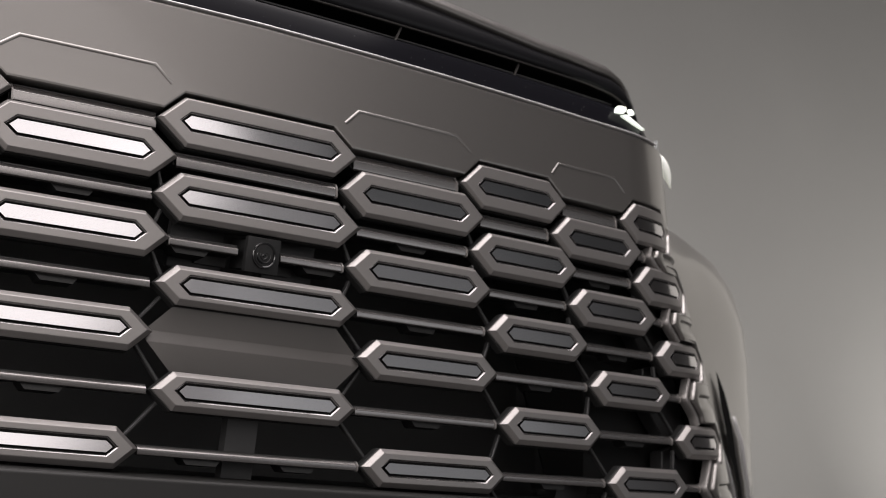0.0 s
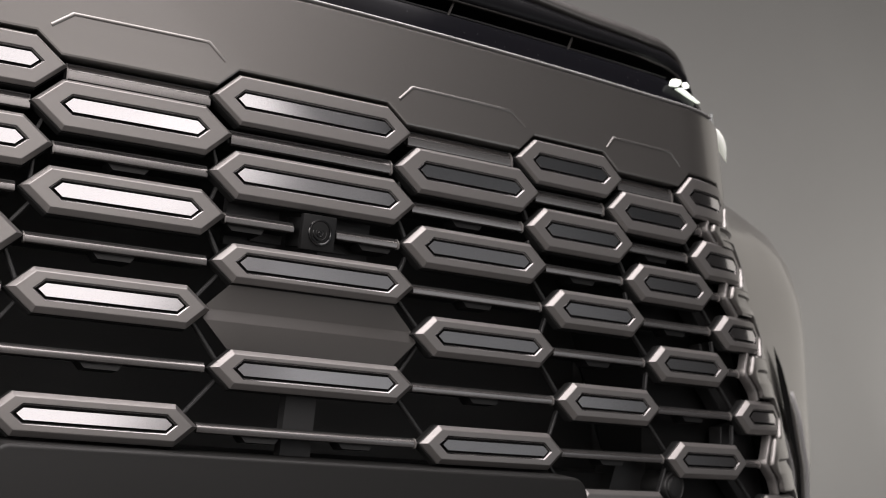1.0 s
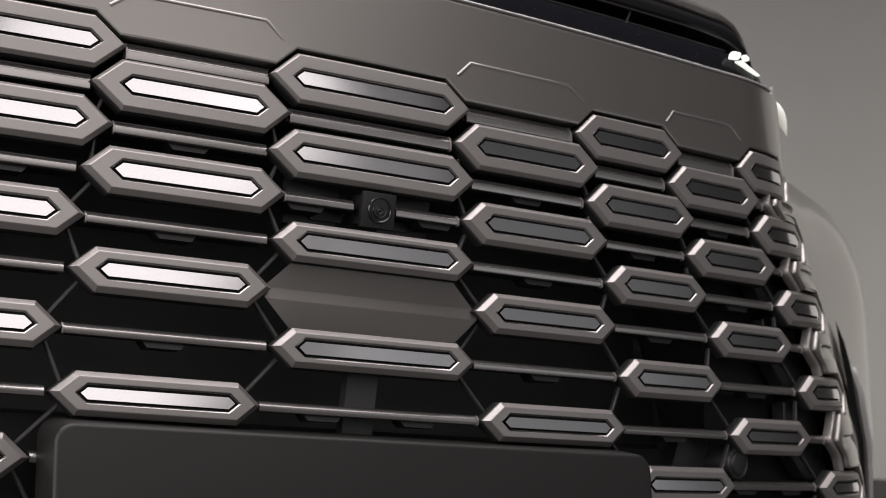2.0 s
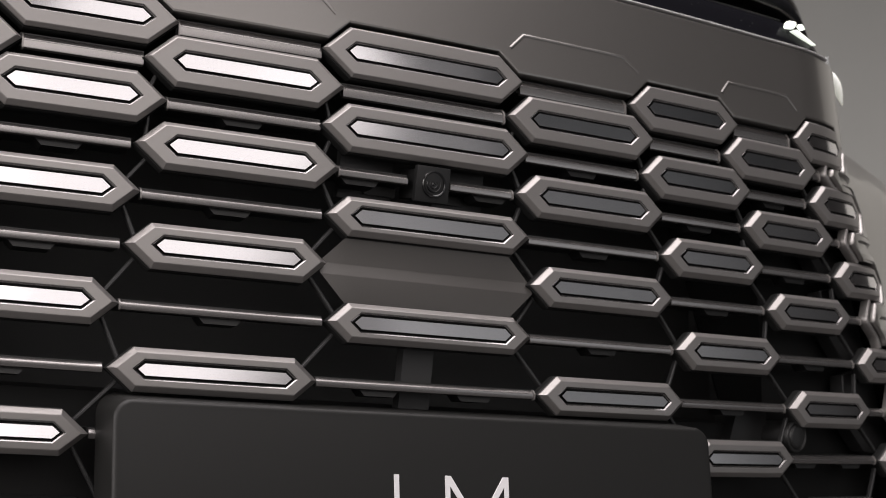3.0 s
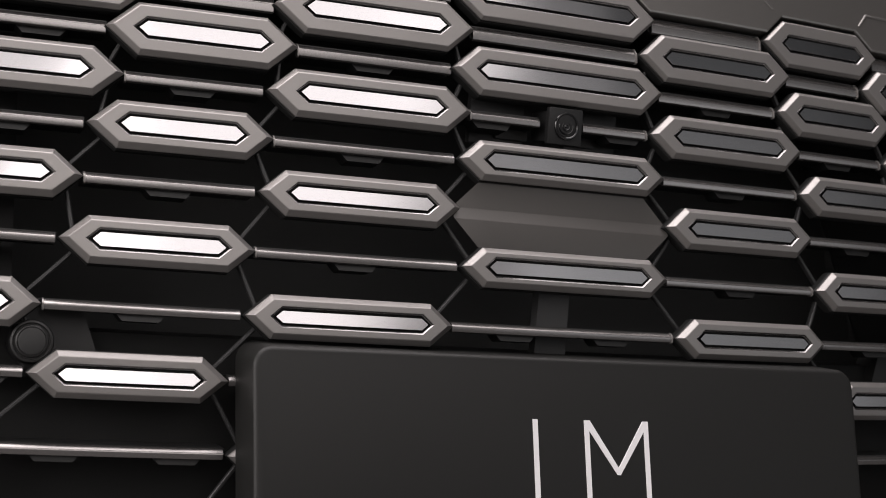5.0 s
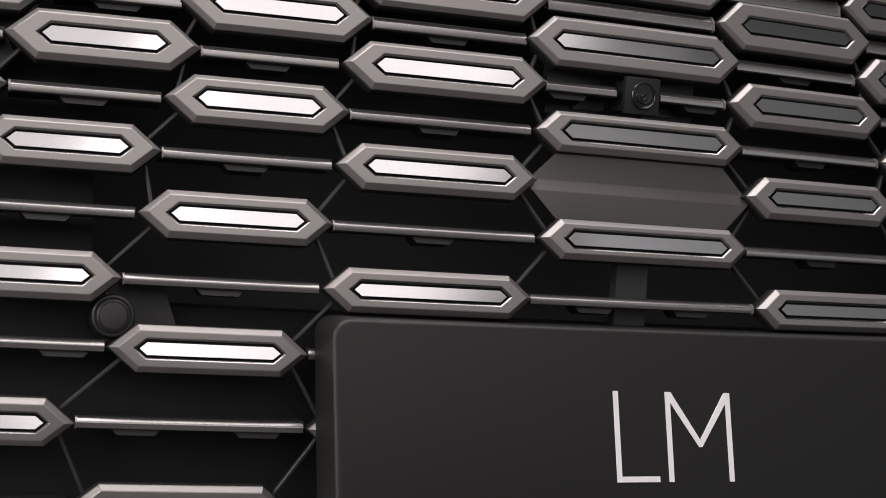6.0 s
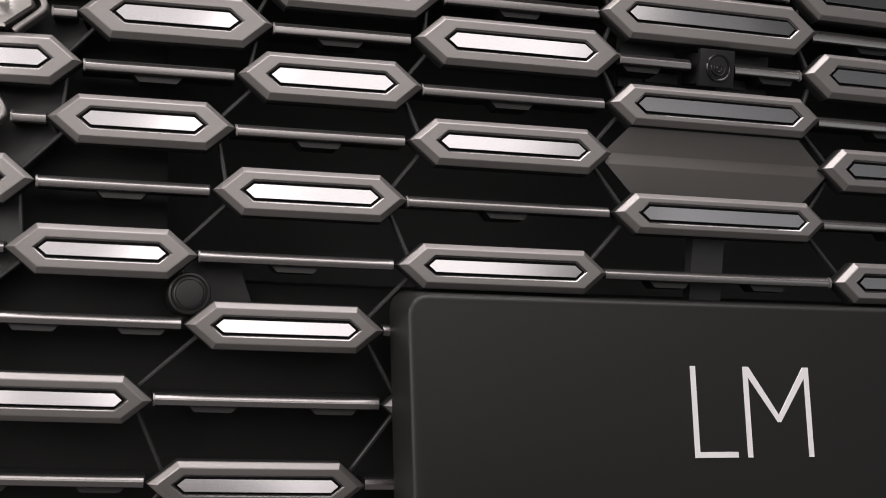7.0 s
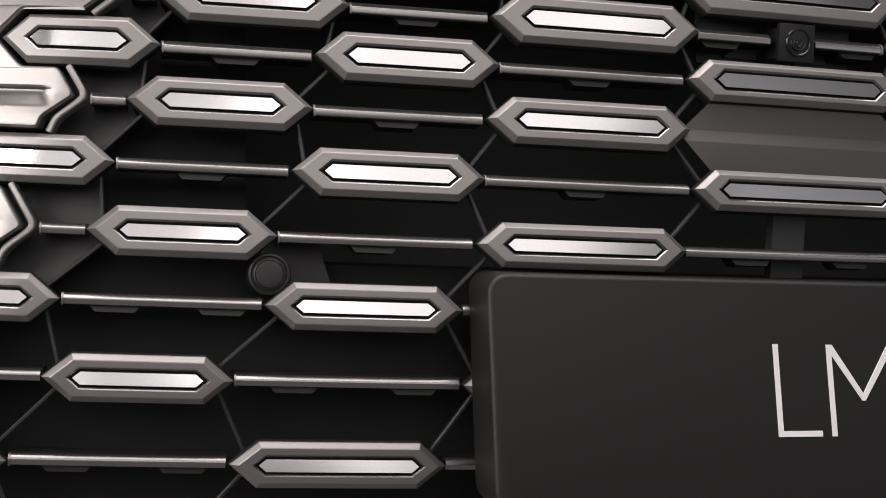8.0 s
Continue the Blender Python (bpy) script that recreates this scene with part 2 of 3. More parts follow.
# column: level: (middle, half width of the slot)
SLOTS = {0: {0: (0.0000, 0.0622), 2: (0.0000, 0.0634), 4: (0.0000, 0.0610), 6: (0.0000, 0.0610)},
         1: {1: (0.1307, 0.0488), 3: (0.1353, 0.0491), 5: (0.1426, 0.0484), 7: (0.1490, 0.0504), 9: (0.1560, 0.0508)},
         2: {0: (0.2330, 0.0411), 2: (0.2409, 0.0411), 4: (0.2534, 0.0383), 6: (0.2657, 0.0405), 8: (0.2797, 0.0420), 10: (0.2905, 0.0479)},
         3: {1: (0.3268, 0.0374), 3: (0.3425, 0.0366), 5: (0.3614, 0.0352), 7: (0.3820, 0.0363), 9: (0.4039, 0.0374), 11: (0.4200, 0.0388)},
         4: {0: (0.4049, 0.0315), 2: (0.4181, 0.0311), 4: (0.4405, 0.0292), 6: (0.4640, 0.0290), 8: (0.4913, 0.0296), 10: (0.5160, 0.0300)}}
# the same with the half width of the whole tile
TILES = {col: {lv: (c, half + SHOULDER[lv]) for lv, (c, half) in row.items()} for col, row in SLOTS.items()}
PADS = {1: 0.402, 3: 0.420, 5: 0.441, 7: 0.467, 9: 0.493}

car = thing("car", "titanium grey metallic car with a hexagon tile grille", "car")


def hexagon(c, z, half, high, n, side, w, tilt=0.0):
    """A hexagon with points left and right, on the front; tilt leans it back at the top."""
    run = min(1.18 * high, half * 0.6)
    pts = [(c - half, z)]
    pts += [(c - half + run + (2 * half - 2 * run) * i / n, z + high) for i in range(n + 1)]
    pts += [(c + half, z)]
    pts += [(c + half - run - (2 * half - 2 * run) * i / n, z - high) for i in range(n + 1)]
    return [at(side * s if c else s, q, w + tilt * (z - q)) for s, q in pts]


def tile(col, lv, side):
    c, half = TILES[col][lv]
    z, high = LEVEL[lv][0], half_height(col, lv)
    k0 = CHAMFER.get(lv, 0.0035)
    kd, low = 0.52 * k0 + 0.0003, -0.28 * k0
    n = 18 if col == 4 else 6
    h = lambda k, w: hexagon(c, z, half - 1.5 * k, high - k, n, side, w)
    slot_half, slot_high = SLOTS[col][lv][1], (0.0060 if lv < 5 else 0.0056 if lv < 7 else 0.0052)
    hs = lambda k, w: hexagon(c, z, slot_half - 1.4 * k, slot_high - k, n, side, w)
    bm = bmesh.new()
    rings(bm, [h(0.0006, low - 0.0030), h(0.0, low - 0.0010), h(0.0001, low - 0.0003), h(0.0004, low + 0.0001)], cap_last=False, cap_first=True)
    hex_band(bm, h(0.0004, low + 0.0001), h(k0 - 0.0005, kd - 0.00035))
    rings(bm, [h(k0 - 0.0005, kd - 0.00035), h(k0 - 0.0002, kd - 0.00015), h(k0 + 0.0001, kd - 0.00003), h(k0 + 0.0005, kd)], cap_last=False)
    hex_band(bm, h(k0 + 0.0005, kd), hs(-0.0012, kd))
    rings(bm, [hs(-0.0012, kd), hs(-0.0010, kd - 0.00006), hs(-0.00088, kd - 0.00020)], cap_last=False)
    rings(bm, [hs(-0.0002, kd - 0.0008), hs(0.0, kd - 0.0013), hs(0.0, kd - 0.0045)])
    body = part("grille_tile", bm, SATIN, car, crease=14)
    bm = bmesh.new()
    rings(bm, [hs(-0.00088, kd - 0.00020), hs(-0.00058, kd - 0.00044), hs(-0.0002, kd - 0.0008)], cap_last=False)
    part("slot_edge", bm, EDGE, body, "thin polished edge round the slot", crease=40)
    bm = bmesh.new()
    tilt = {5: 0.03, 7: 0.115, 8: 0.12, 9: 0.23, 10: 0.275, 11: 0.32}.get(lv, 0.0)
    leant = lambda k, w: hexagon(c, z, slot_half - 1.4 * k, slot_high - k, n, side, w, tilt)
    rings(bm, [hs(0.0015, kd - 0.0042), leant(0.0016, kd - 0.0008), leant(0.0017, kd - 0.0006)], cap_last=False, cap_first=True)
    hex_cap(bm, leant(0.0017, kd - 0.0006))
    part("insert", bm, CHROME, body, "polished bright metal insert")
    bm = bmesh.new()
    rings(bm, [h(0.0040, -0.0150), h(-0.0002, -0.0105), h(-0.0006, -0.0075), h(-0.0004, low - 0.0032), h(0.0004, low - 0.0022)], cap_first=True)
    # Black lining, added so that the slot's groove stays in deep shade.
    rings(bm, [hs(0.0001, kd - 0.0044), hs(0.0001, kd - 0.0016), hs(0.0003, kd - 0.0016), hs(0.0003, kd - 0.0038)])
    part("shell", bm, BACKING, body, "black plastic shell behind the tile")


def sweep(name, path, profile, mat, parent, label="", cap=True):
    """A bar along a row of (s, z); the profile holds (offset across, w)."""
    bm = bmesh.new()
    loops = []
    for i, (s, z) in enumerate(path):
        a, b = path[max(i - 1, 0)], path[min(i + 1, len(path) - 1)]
        d = Vector((b[0] - a[0], b[1] - a[1])).normalized()
        k = 1.0
        if 0 < i < len(path) - 1:
            e = Vector((s - a[0], z - a[1])).normalized()
            k = 1 / max(0.5, e.dot(d))
        loops.append([at(s - d.y * o * k, z + d.x * o * k, w) for o, w in profile])
    rings(bm, loops, cap_last=cap, cap_first=cap)
    return part(name, bm, mat, parent, label)


def bar(s0, s1, lv, depth=-0.0045, z=None, half=None):
    z0, _, hb = LEVEL[lv]
    z, hb = (z0 if z is None else z), (hb if half is None else half)
    up = 1 if s1 > s0 else -1
    prof = [(-0.85 * hb, depth - 0.0045)] + [(hb * o, depth + min(hb, 0.0036) * w) for o, w in ((-1.0, -0.62), (-0.95, -0.38), (-0.85, -0.17), (-0.70, -0.10), (0.0, -0.01), (0.12, 0.0), (0.24, -0.05), (0.45, -0.21), (0.74, -0.46), (0.90, -0.66), (0.97, -0.85), (1.0, -1.1))] + [(0.9 * hb, depth - 0.0060)]
    prof = [(o * up, w) for o, w in prof]
    n = max(2, int(abs(s1 - s0) / 0.03) + 1)
    path = [(s0 + (s1 - s0) * i / n, z) for i in range(n + 1)]
    ob = sweep("grille_bar", path, prof, BAR, car)
    back = [(-0.15 * hb, depth - 0.024), (-0.55 * hb, depth - 0.0040), (hb + 0.0005, depth - 0.0030), (hb + 0.0005, depth - 0.024)]
    sweep("web", [(path[0][0] - up * 0.001, z)] + path + [(path[-1][0] + up * 0.001, z)], [(o * up, w) for o, w in back], BLACK, ob, "black plastic web behind the bar")
    end = [(o * 1.14, w + 0.0006) for o, w in prof]
    sweep("bar_end", [(s1 - up * 0.0007, z), (s1 + up * 0.0004, z)], end, SATIN, ob)
    return ob


def clip_tab(s, z):
    """The little dark tongue that hangs under a bar."""
    bm = bmesh.new()
    top, low = 0.0145, 0.0103
    f = [at(s - top, z + 0.0012, -0.0088), at(s + top, z + 0.0012, -0.0088), at(s + low + 0.0008, z - 0.0028, -0.0082), at(s + low, z - 0.0034, -0.0082), at(s - low, z - 0.0034, -0.0082), at(s - low - 0.0008, z - 0.0028, -0.0082)]
    k = [at(s - top, z + 0.0012, -0.020), at(s + top, z + 0.0012, -0.020), at(s + low + 0.0008, z - 0.0028, -0.020), at(s + low, z - 0.0034, -0.020), at(s - low, z - 0.0034, -0.020), at(s - low - 0.0008, z - 0.0028, -0.020)]
    rings(bm, [k, f], cap_first=True)
    part("clip_tab", bm, TAB, car)


def strut(p, q):
    """A thin black web of the hexagon mesh, from p to q on the front."""
    n = 3
    prof = [(-0.0013, -0.0125), (-0.0012, -0.0098), (-0.0006, -0.0092), (0.0006, -0.0092), (0.0012, -0.0098), (0.0013, -0.0125)]
    sweep("mesh_strut", [(p[0] + (q[0] - p[0]) * i / n, p[1] + (q[1] - p[1]) * i / n) for i in range(n + 1)], prof, CELL, car)


for col in TILES:
    for lv in TILES[col]:
        for side in ((1,) if col == 0 else (1, -1)):
            tile(col, lv, side)

GAP = 0.0008
for col in (0, 1, 2):
    for lv in TILES[col]:
        if lv not in TILES[col + 2]:
            continue
        a = TILES[col][lv][0] + TILES[col][lv][1] + (0.0018 if lv > 2 else -0.0004)
        b = TILES[col + 2][lv][0] - TILES[col + 2][lv][1] - GAP
        for side in (1, -1):
            bar(side * a, side * b, lv, z=0.1068 if lv == 0 else None)
            if lv > 1:
                for f in ((0.51,) if lv < 8 else (0.20, 0.74)):
                    clip_tab(side * (a + f * (b - a)), LEVEL[lv][0] - LEVEL[lv][2] - 0.0002)
# bars across the middle column, and out to the corner
for lv in (1, 7):
    b = TILES[1][lv][0] - TILES[1][lv][1] - GAP
    bar(-b, b, lv)
for s in (-0.036, 0.036):
    clip_tab(s, LEVEL[7][0] - LEVEL[7][2] - 0.0002)
b = TILES[1][3][0] - TILES[1][3][1] - GAP
for side in (1, -1):
    bar(side * 0.0165, side * b, 3)
    clip_tab(side * 0.05, LEVEL[3][0] - LEVEL[3][2] - 0.0002)
    bar(side * (TILES[2][8][0] - TILES[2][8][1] - GAP), side * 0.19, 8)
    bar(side * (TILES[2][10][0] - TILES[2][10][1] - GAP), side * 0.15, 10)
    for lv in PADS:
        bar(side * (TILES[3][lv][0] + TILES[3][lv][1] + GAP), side * (PADS[lv] - 0.0080), lv)

# the black webs between the tiles
for col in TILES:
    for lv in TILES[col]:
        c, half = TILES[col][lv]
        z, high, _ = LEVEL[lv]
        run = 1.18 * high
        for dc in (1, -1):
            if lv < 1 or (col == 0 and dc < 0) or col + dc not in TILES or lv + 1 not in TILES[col + dc]:
                continue
            c2, half2 = TILES[col + dc][lv + 1]
            z2, high2, _ = LEVEL[lv + 1]
            p = (c + dc * (half - run * 0.5), z - high * 0.5)
            q = (c2 - dc * (half2 - 0.59 * high2), z2 + high2 * 0.5)
            for side in (1, -1):
                strut((side * p[0], p[1]), (side * q[0], q[1]))

# ---------------------------------------------------------------- painted panel over the grille


def panel_top(s):
    """Upper edge of the panel, a little crowned."""
    return 0.1889 - 0.0095 * min(abs(s), 0.33)


def panel_low(s):
    """Lower edge of the panel: a straight run, lifted round the tiles of the first row."""
    z, base = LEVEL[0][0], 0.1145
    best = base
    for col in (0, 2, 4):
        c, half = TILES[col][0]
        high = LEVEL[0][1] + 0.0026
        half += 0.0035
        d = abs(s - c)
        run = 1.18 * high
        if d < half - run:
            best = max(best, z + high)
        elif d < half:
            best = max(best, z + high * (half - d) / run)
    return best


S_END = 0.500
marks = [0.002 * i for i in range(int(S_END / 0.002) + 1)]
for col in (0, 2, 4):
    c, half = TILES[col][0]
    high = LEVEL[0][1] + 0.0026
    for q in (half + 0.0035 - 1.18 * high, half + 0.0035 - 1.18 * high * (0.1145 - LEVEL[0][0]) / high):
        marks += [v for v in (c - q, c + q) if 0 < v < S_END]
marks = sorted(set(round(v, 5) for v in marks))
marks = [-v for v in reversed(marks[1:])] + marks
bm = bmesh.new()
grid = []
for k in range(-3, 15):
    row = []
    for s in marks:
        lo = panel_low(abs(s))
        if k <= 0:
            w = {-3: -0.014, -2: -0.0016, -1: -0.0004, 0: 0.0}[k]
            z = lo + {-3: 0.0, -2: 0.0, -1: 0.0004, 0: 0.0016}[k]
        elif k <= 11:
            z, w = lo + 0.0016 + (panel_top(s) - 0.002 - lo - 0.0016) * k / 11, 0.0
        else:
            z, w = {12: (panel_top(s) - 0.0006, -0.0005), 13: (panel_top(s), -0.002), 14: (panel_top(s), -0.05)}[k]
        row.append(at(s, z, w))
    grid.append(row)
sheet(bm, grid)
part("upper_panel", bm, PAINT, car, "painted metallic panel with pressed hexagon outlines", crease=10)


def ridge(points, name="pressed_outline"):
    prof = [(-0.0018, -0.0004), (-0.0012, 0.0001), (-0.0006, 0.0005), (0.0, 0.00065), (0.0006, 0.0005), (0.0012, 0.0001), (0.0018, -0.0004)]
    path = []
    for p, q in zip(points, points[1:]):
        n = max(1, int(abs(q[0] - p[0]) / 0.01))
        path += [(p[0] + (q[0] - p[0]) * i / n, p[1] + (q[1] - p[1]) * i / n) for i in range(n)]
    path.append(points[-1])
    sweep(name, path, prof, PAINT, car)


for side in (1, -1):
    ridge([(side * s, z) for s, z in ((0.0688, 0.1320), (0.0808, 0.1430), (0.1726, 0.1428), (0.1868, 0.1328))])
    ridge([(side * s, z) for s, z in ((0.2750, 0.1320), (0.2838, 0.1414), (0.3537, 0.1420), (0.3652, 0.1320))])

# ---------------------------------------------------------------- painted side surround with its pads
SIDE_OUT = 0.130


def rounded(points, radius, step=0.0025):
    """A path with its corners rounded and its runs cut into short steps."""
    out = [Vector(points[0])]
    for a, b, c in zip(points, points[1:], points[2:]):
        a, b, c = Vector(a), Vector(b), Vector(c)
        r = min(radius, 0.4 * (a - b).length, 0.4 * (c - b).length)
        p, q = b + (a - b).normalized() * r, b + (c - b).normalized() * r
        out += [p * (1 - t) ** 2 + b * (2 * t * (1 - t)) + q * t * t for t in (0.0, 0.33, 0.67, 1.0)]
    out.append(Vector(points[-1]))
    path = [out[0]]
    for a, b in zip(out, out[1:]):
        n = max(1, int((b - a).length / step))
        path += [a + (b - a) * k / n for k in range(1, n + 1)]
    return path


def side_edge():
    """Inner edge of the side surround, upwards: round the outer tiles, in to the tips of the pads between them."""
    pts = []
    for lv in range(10, -1, -1):
        zt, high, _ = LEVEL[lv]
        if lv % 2 == 0:
            c, half = TILES[4][lv]
            g = high + 0.0024
            for d in (-1, 0, 1):
                pts.append((c + half + 0.0028 - 1.18 * high * abs(d), zt + d * g))
        else:
            p = PADS[lv]
            low = LEVEL[lv + 1][0] + LEVEL[lv + 1][1] + 0.0024
            top = LEVEL[lv - 1][0] - LEVEL[lv - 1][1] - 0.0024
            pts += [(p + 0.0177 + 0.3 * (zt - low - 0.0136), low), (p + 0.0177, zt - 0.0136), (p, zt - 0.0006), (p + 0.6 * (top - zt), top)]
    return rounded([q for q in pts if q[1] < 0.127], 0.0030, 0.0012)


def groove(d):
    """Depth of the pressed groove of a pad: a steep upper wall, a long lower slope."""
    return min(1.0, max(0.0, (0.0036 - d) / 0.0012)) * min(1.0, max(0.0, (d + 0.0075) / 0.0085))


def side_surround(side):
    path = side_edge()
    grid = []
    for i, p in enumerate(path):
        d = (path[min(i + 1, len(path) - 1)] - path[max(i - 1, 0)]).normalized()
        nrm = Vector((d.y, -d.x))
        row = [at(side * (p.x + nrm.x * o), p.y + nrm.y * o, w) for o, w in ((0.0, -0.0065), (0.0, 0.0010), (0.0004, 0.0021), (0.0013, 0.0030))]
        a, z = p.x + nrm.x * 0.0016, p.y + nrm.y * 0.0016
        hi = edge_x(z) + SIDE_OUT
        for k in range(37):
            q = a + (hi - a) * k / 36
            w = 0.003 * (hi - q) / (hi - a)
            for lv in PADS:
                r = min(1, max(0, (q - PADS[lv] - 0.0135) / 0.004))
                w -= 0.0030 * r * r * (3 - 2 * r) * groove(z - LEVEL[lv][0])
            row.append(at(side * q, z, w))
        grid.append(row)
    bm = bmesh.new()
    sheet(bm, grid)
    part("side_surround", bm, PAINT, car, "painted metallic surround notched round the tiles", crease=28)


for side in (1, -1):
    side_surround(side)
    for lv in PADS:
        zt = LEVEL[lv][0]
        up, dn = LEVEL[lv - 1], LEVEL[lv + 1]
        top, low = up[0] - up[1] - 0.001, dn[0] + dn[1] + 0.001
        q = PADS[lv] - 0.0056
        path = rounded([(q + 0.6 * (top - zt), top), (q, zt), (q + 0.0165, zt - 0.0130), (q + 0.0177 + 0.3 * (zt - low - 0.0136), low)], 0.0045, 0.004)
        sweep("pad_rim", [(side * p.x, p.y) for p in path], [(-0.0020, -0.0075), (-0.0020, -0.0012), (-0.0016, -0.0003), (-0.0008, 0.0002), (0.0008, 0.0002), (0.0016, -0.0003), (0.0020, -0.0012), (0.0020, -0.0075)], SATIN, car)

# ---------------------------------------------------------------- dark inside of the grille
bm = bmesh.new()
grid = []
for j in range(13):
    z = -0.30 + 0.46 * j / 12
    grid.append([at(-0.5 + 1.0 * i / 40, z, -0.16) for i in range(41)])
sheet(bm, grid)
part("grille_backing", bm, DEEP, car, "black plastic backing deep behind the grille", smooth=True)
for side in (1, -1):
    bm = bmesh.new()
    sheet(bm, [[at(side * (edge_x(z) + q), z, w) for q, w in ((0.115, -0.006), (0.095, -0.018), (0.080, -0.060), (0.045, -0.11), (0.005, -0.165))] for z in [-0.30 + 0.46 * j / 12 for j in range(13)]])
    part("grille_side", bm, BACKING, car, "black plastic side of the grille duct", smooth=True)
for z in (-0.30, 0.158):
    bm = bmesh.new()
    sheet(bm, [[at(-0.5 + i / 40, z, w) for i in range(41)] for w in (-0.010, -0.17)])
    part("grille_duct", bm, DEEP, car, "black plastic duct wall", smooth=True)

# shallower dark plates behind the outer and the lower cells
for side in (1, -1):
    for s0, s1, z0, z1 in ((0.345, 0.540, -0.30, 0.075), (0.0, 0.3455, -0.30, -0.118)):
        bm = bmesh.new()
        grid = [[at(side * (s0 + (s1 - s0) * i / 10), z0 + (z1 - z0) * j / 10, -0.040) for i in range(11)] for j in range(11)]
        sheet(bm, [[p + Vector((0, 0.03, 0)) for p in grid[0]]] + grid + [[p + Vector((0, 0.03, 0)) for p in grid[-1]]])
        part("backing_plate", bm, BACKING, car, "dark plastic plate behind the grille cells")

# grey plates that close the cells beside the pads
for side in (1, -1):
    for lv in (3, 5, 7):
        (cu, hu), (cl, hl), (ci, hi) = TILES[4][lv - 1], TILES[4][lv + 1], TILES[3][lv]
        (zu, eu, _), (zl, el, _), (zi, ei, _) = LEVEL[lv - 1], LEVEL[lv + 1], LEVEL[lv]
        f = [(cu + 0.5 * hu, zu), (cu - hu + 0.6 * eu, zu - 0.5 * eu), (ci + hi - 0.5 * ei, zi + 0.5 * ei), (ci + hi - 0.2 * ei, zi), (ci + hi - 0.5 * ei, zi - 0.5 * ei), (cl - hl + 0.6 * el, zl + 0.5 * el), (cl + 0.4 * hl, zl)]
        bm = bmesh.new()
        rings(bm, [[at(side * q, z, -0.034) for q, z in f], [at(side * q, z, -0.0225) for q, z in f], [at(side * (q + 0.0007), z, -0.0217) for q, z in f]], cap_first=True)
        part("cell_plate", bm, CELL, car, "dark grey plastic plate in a grille cell")

# cover of the radar between two tiles of the middle column
bm = bmesh.new()
zt, zb, zm = -0.0118, -0.0580, -0.0345
for_rows = [(zt, 0.0600, -0.0052), (zm + 0.0046, 0.0797, -0.0080), (zm + 0.0038, 0.0806, -0.0078), (zm - 0.0034, 0.0807, -0.0042), (zm - 0.0042, 0.0800, -0.0040), (zb, 0.0600, -0.0068)]
grid = []
for z, half, w in for_rows:
    grid.append([at(-half + 2 * half * i / 8, z, w) for i in range(9)])
grid = [[p + Vector((0, 0.012, 0)) for p in grid[0]]] + grid + [[p + Vector((0, 0.012, 0)) for p in grid[-1]]]
sheet(bm, grid)
part("radar_cover", bm, COVER, car, "plain dark grey hexagon sensor cover")

# bracket under the middle column
bm = bmesh.new()
box_into(bm, (-0.0115, 0.004, -0.16), (0.0115, 0.012, -0.078))
part("bracket", bm, GREY_PLASTIC, car)


def disc(bm, centre, normal, profile, n=40):
    """A turned shape: profile holds (radius, height along the normal)."""
    q = Vector(normal).to_track_quat("Z", "Y").to_matrix()
    loops = []
    for r, h in profile:
        loops.append([Vector(centre) + q @ Vector((r * math.cos(2 * math.pi * i / n), r * math.sin(2 * math.pi * i / n), h)) for i in range(n)])
    rings(bm, loops, cap_first=True)


# front camera
front_camera = part("front_camera", box((-0.0122, 0.0070, 0.0146), (0.0132, 0.0115, 0.0386), 0.0008), HOUSING, car, "small square black camera housing")
n = Vector((0.0, -1, 0.10))
c0 = Vector((0.0011, 0.0070, 0.0270))
bm = bmesh.new()
disc(bm, c0, n, [(0.0090, -0.002), (0.0090, 0.0006), (0.0086, 0.0011), (0.0079, 0.0012), (0.0074, 0.0008), (0.0071, -0.0006), (0.0060, -0.0010), (0.0056, -0.0002), (0.0052, 0.0002), (0.0047, 0.0001), (0.0044, -0.0010)])
part("lens_ring", bm, GLASS, front_camera, "gloss black lens ring")
part("camera_body", box((-0.0100, 0.0118, 0.0165), (0.0100, 0.034, 0.0365), 0.001), BLACK, front_camera)
bm = bmesh.new()
disc(bm, c0, n, [(0.0046, -0.003), (0.0045, -0.0008), (0.0034, -0.0004), (0.0029, 0.0002), (0.0024, 0.0002), (0.0022, -0.0004), (0.0012, 0.0001), (0.0003, 0.0003)])
part("lens", bm, GLASS, front_camera, smooth=True)
for side in (1, -1):
    part("camera_bracket", box((side * 0.036 - 0.020, 0.034, 0.012), (side * 0.036 + 0.020, 0.040, 0.0445), 0.001), GREY_PLASTIC, car)
    part("camera_bracket", box((side * 0.026 - 0.012, 0.031, 0.016), (side * 0.026 + 0.012, 0.034, 0.030), 0.001), GREY_PLASTIC, car)

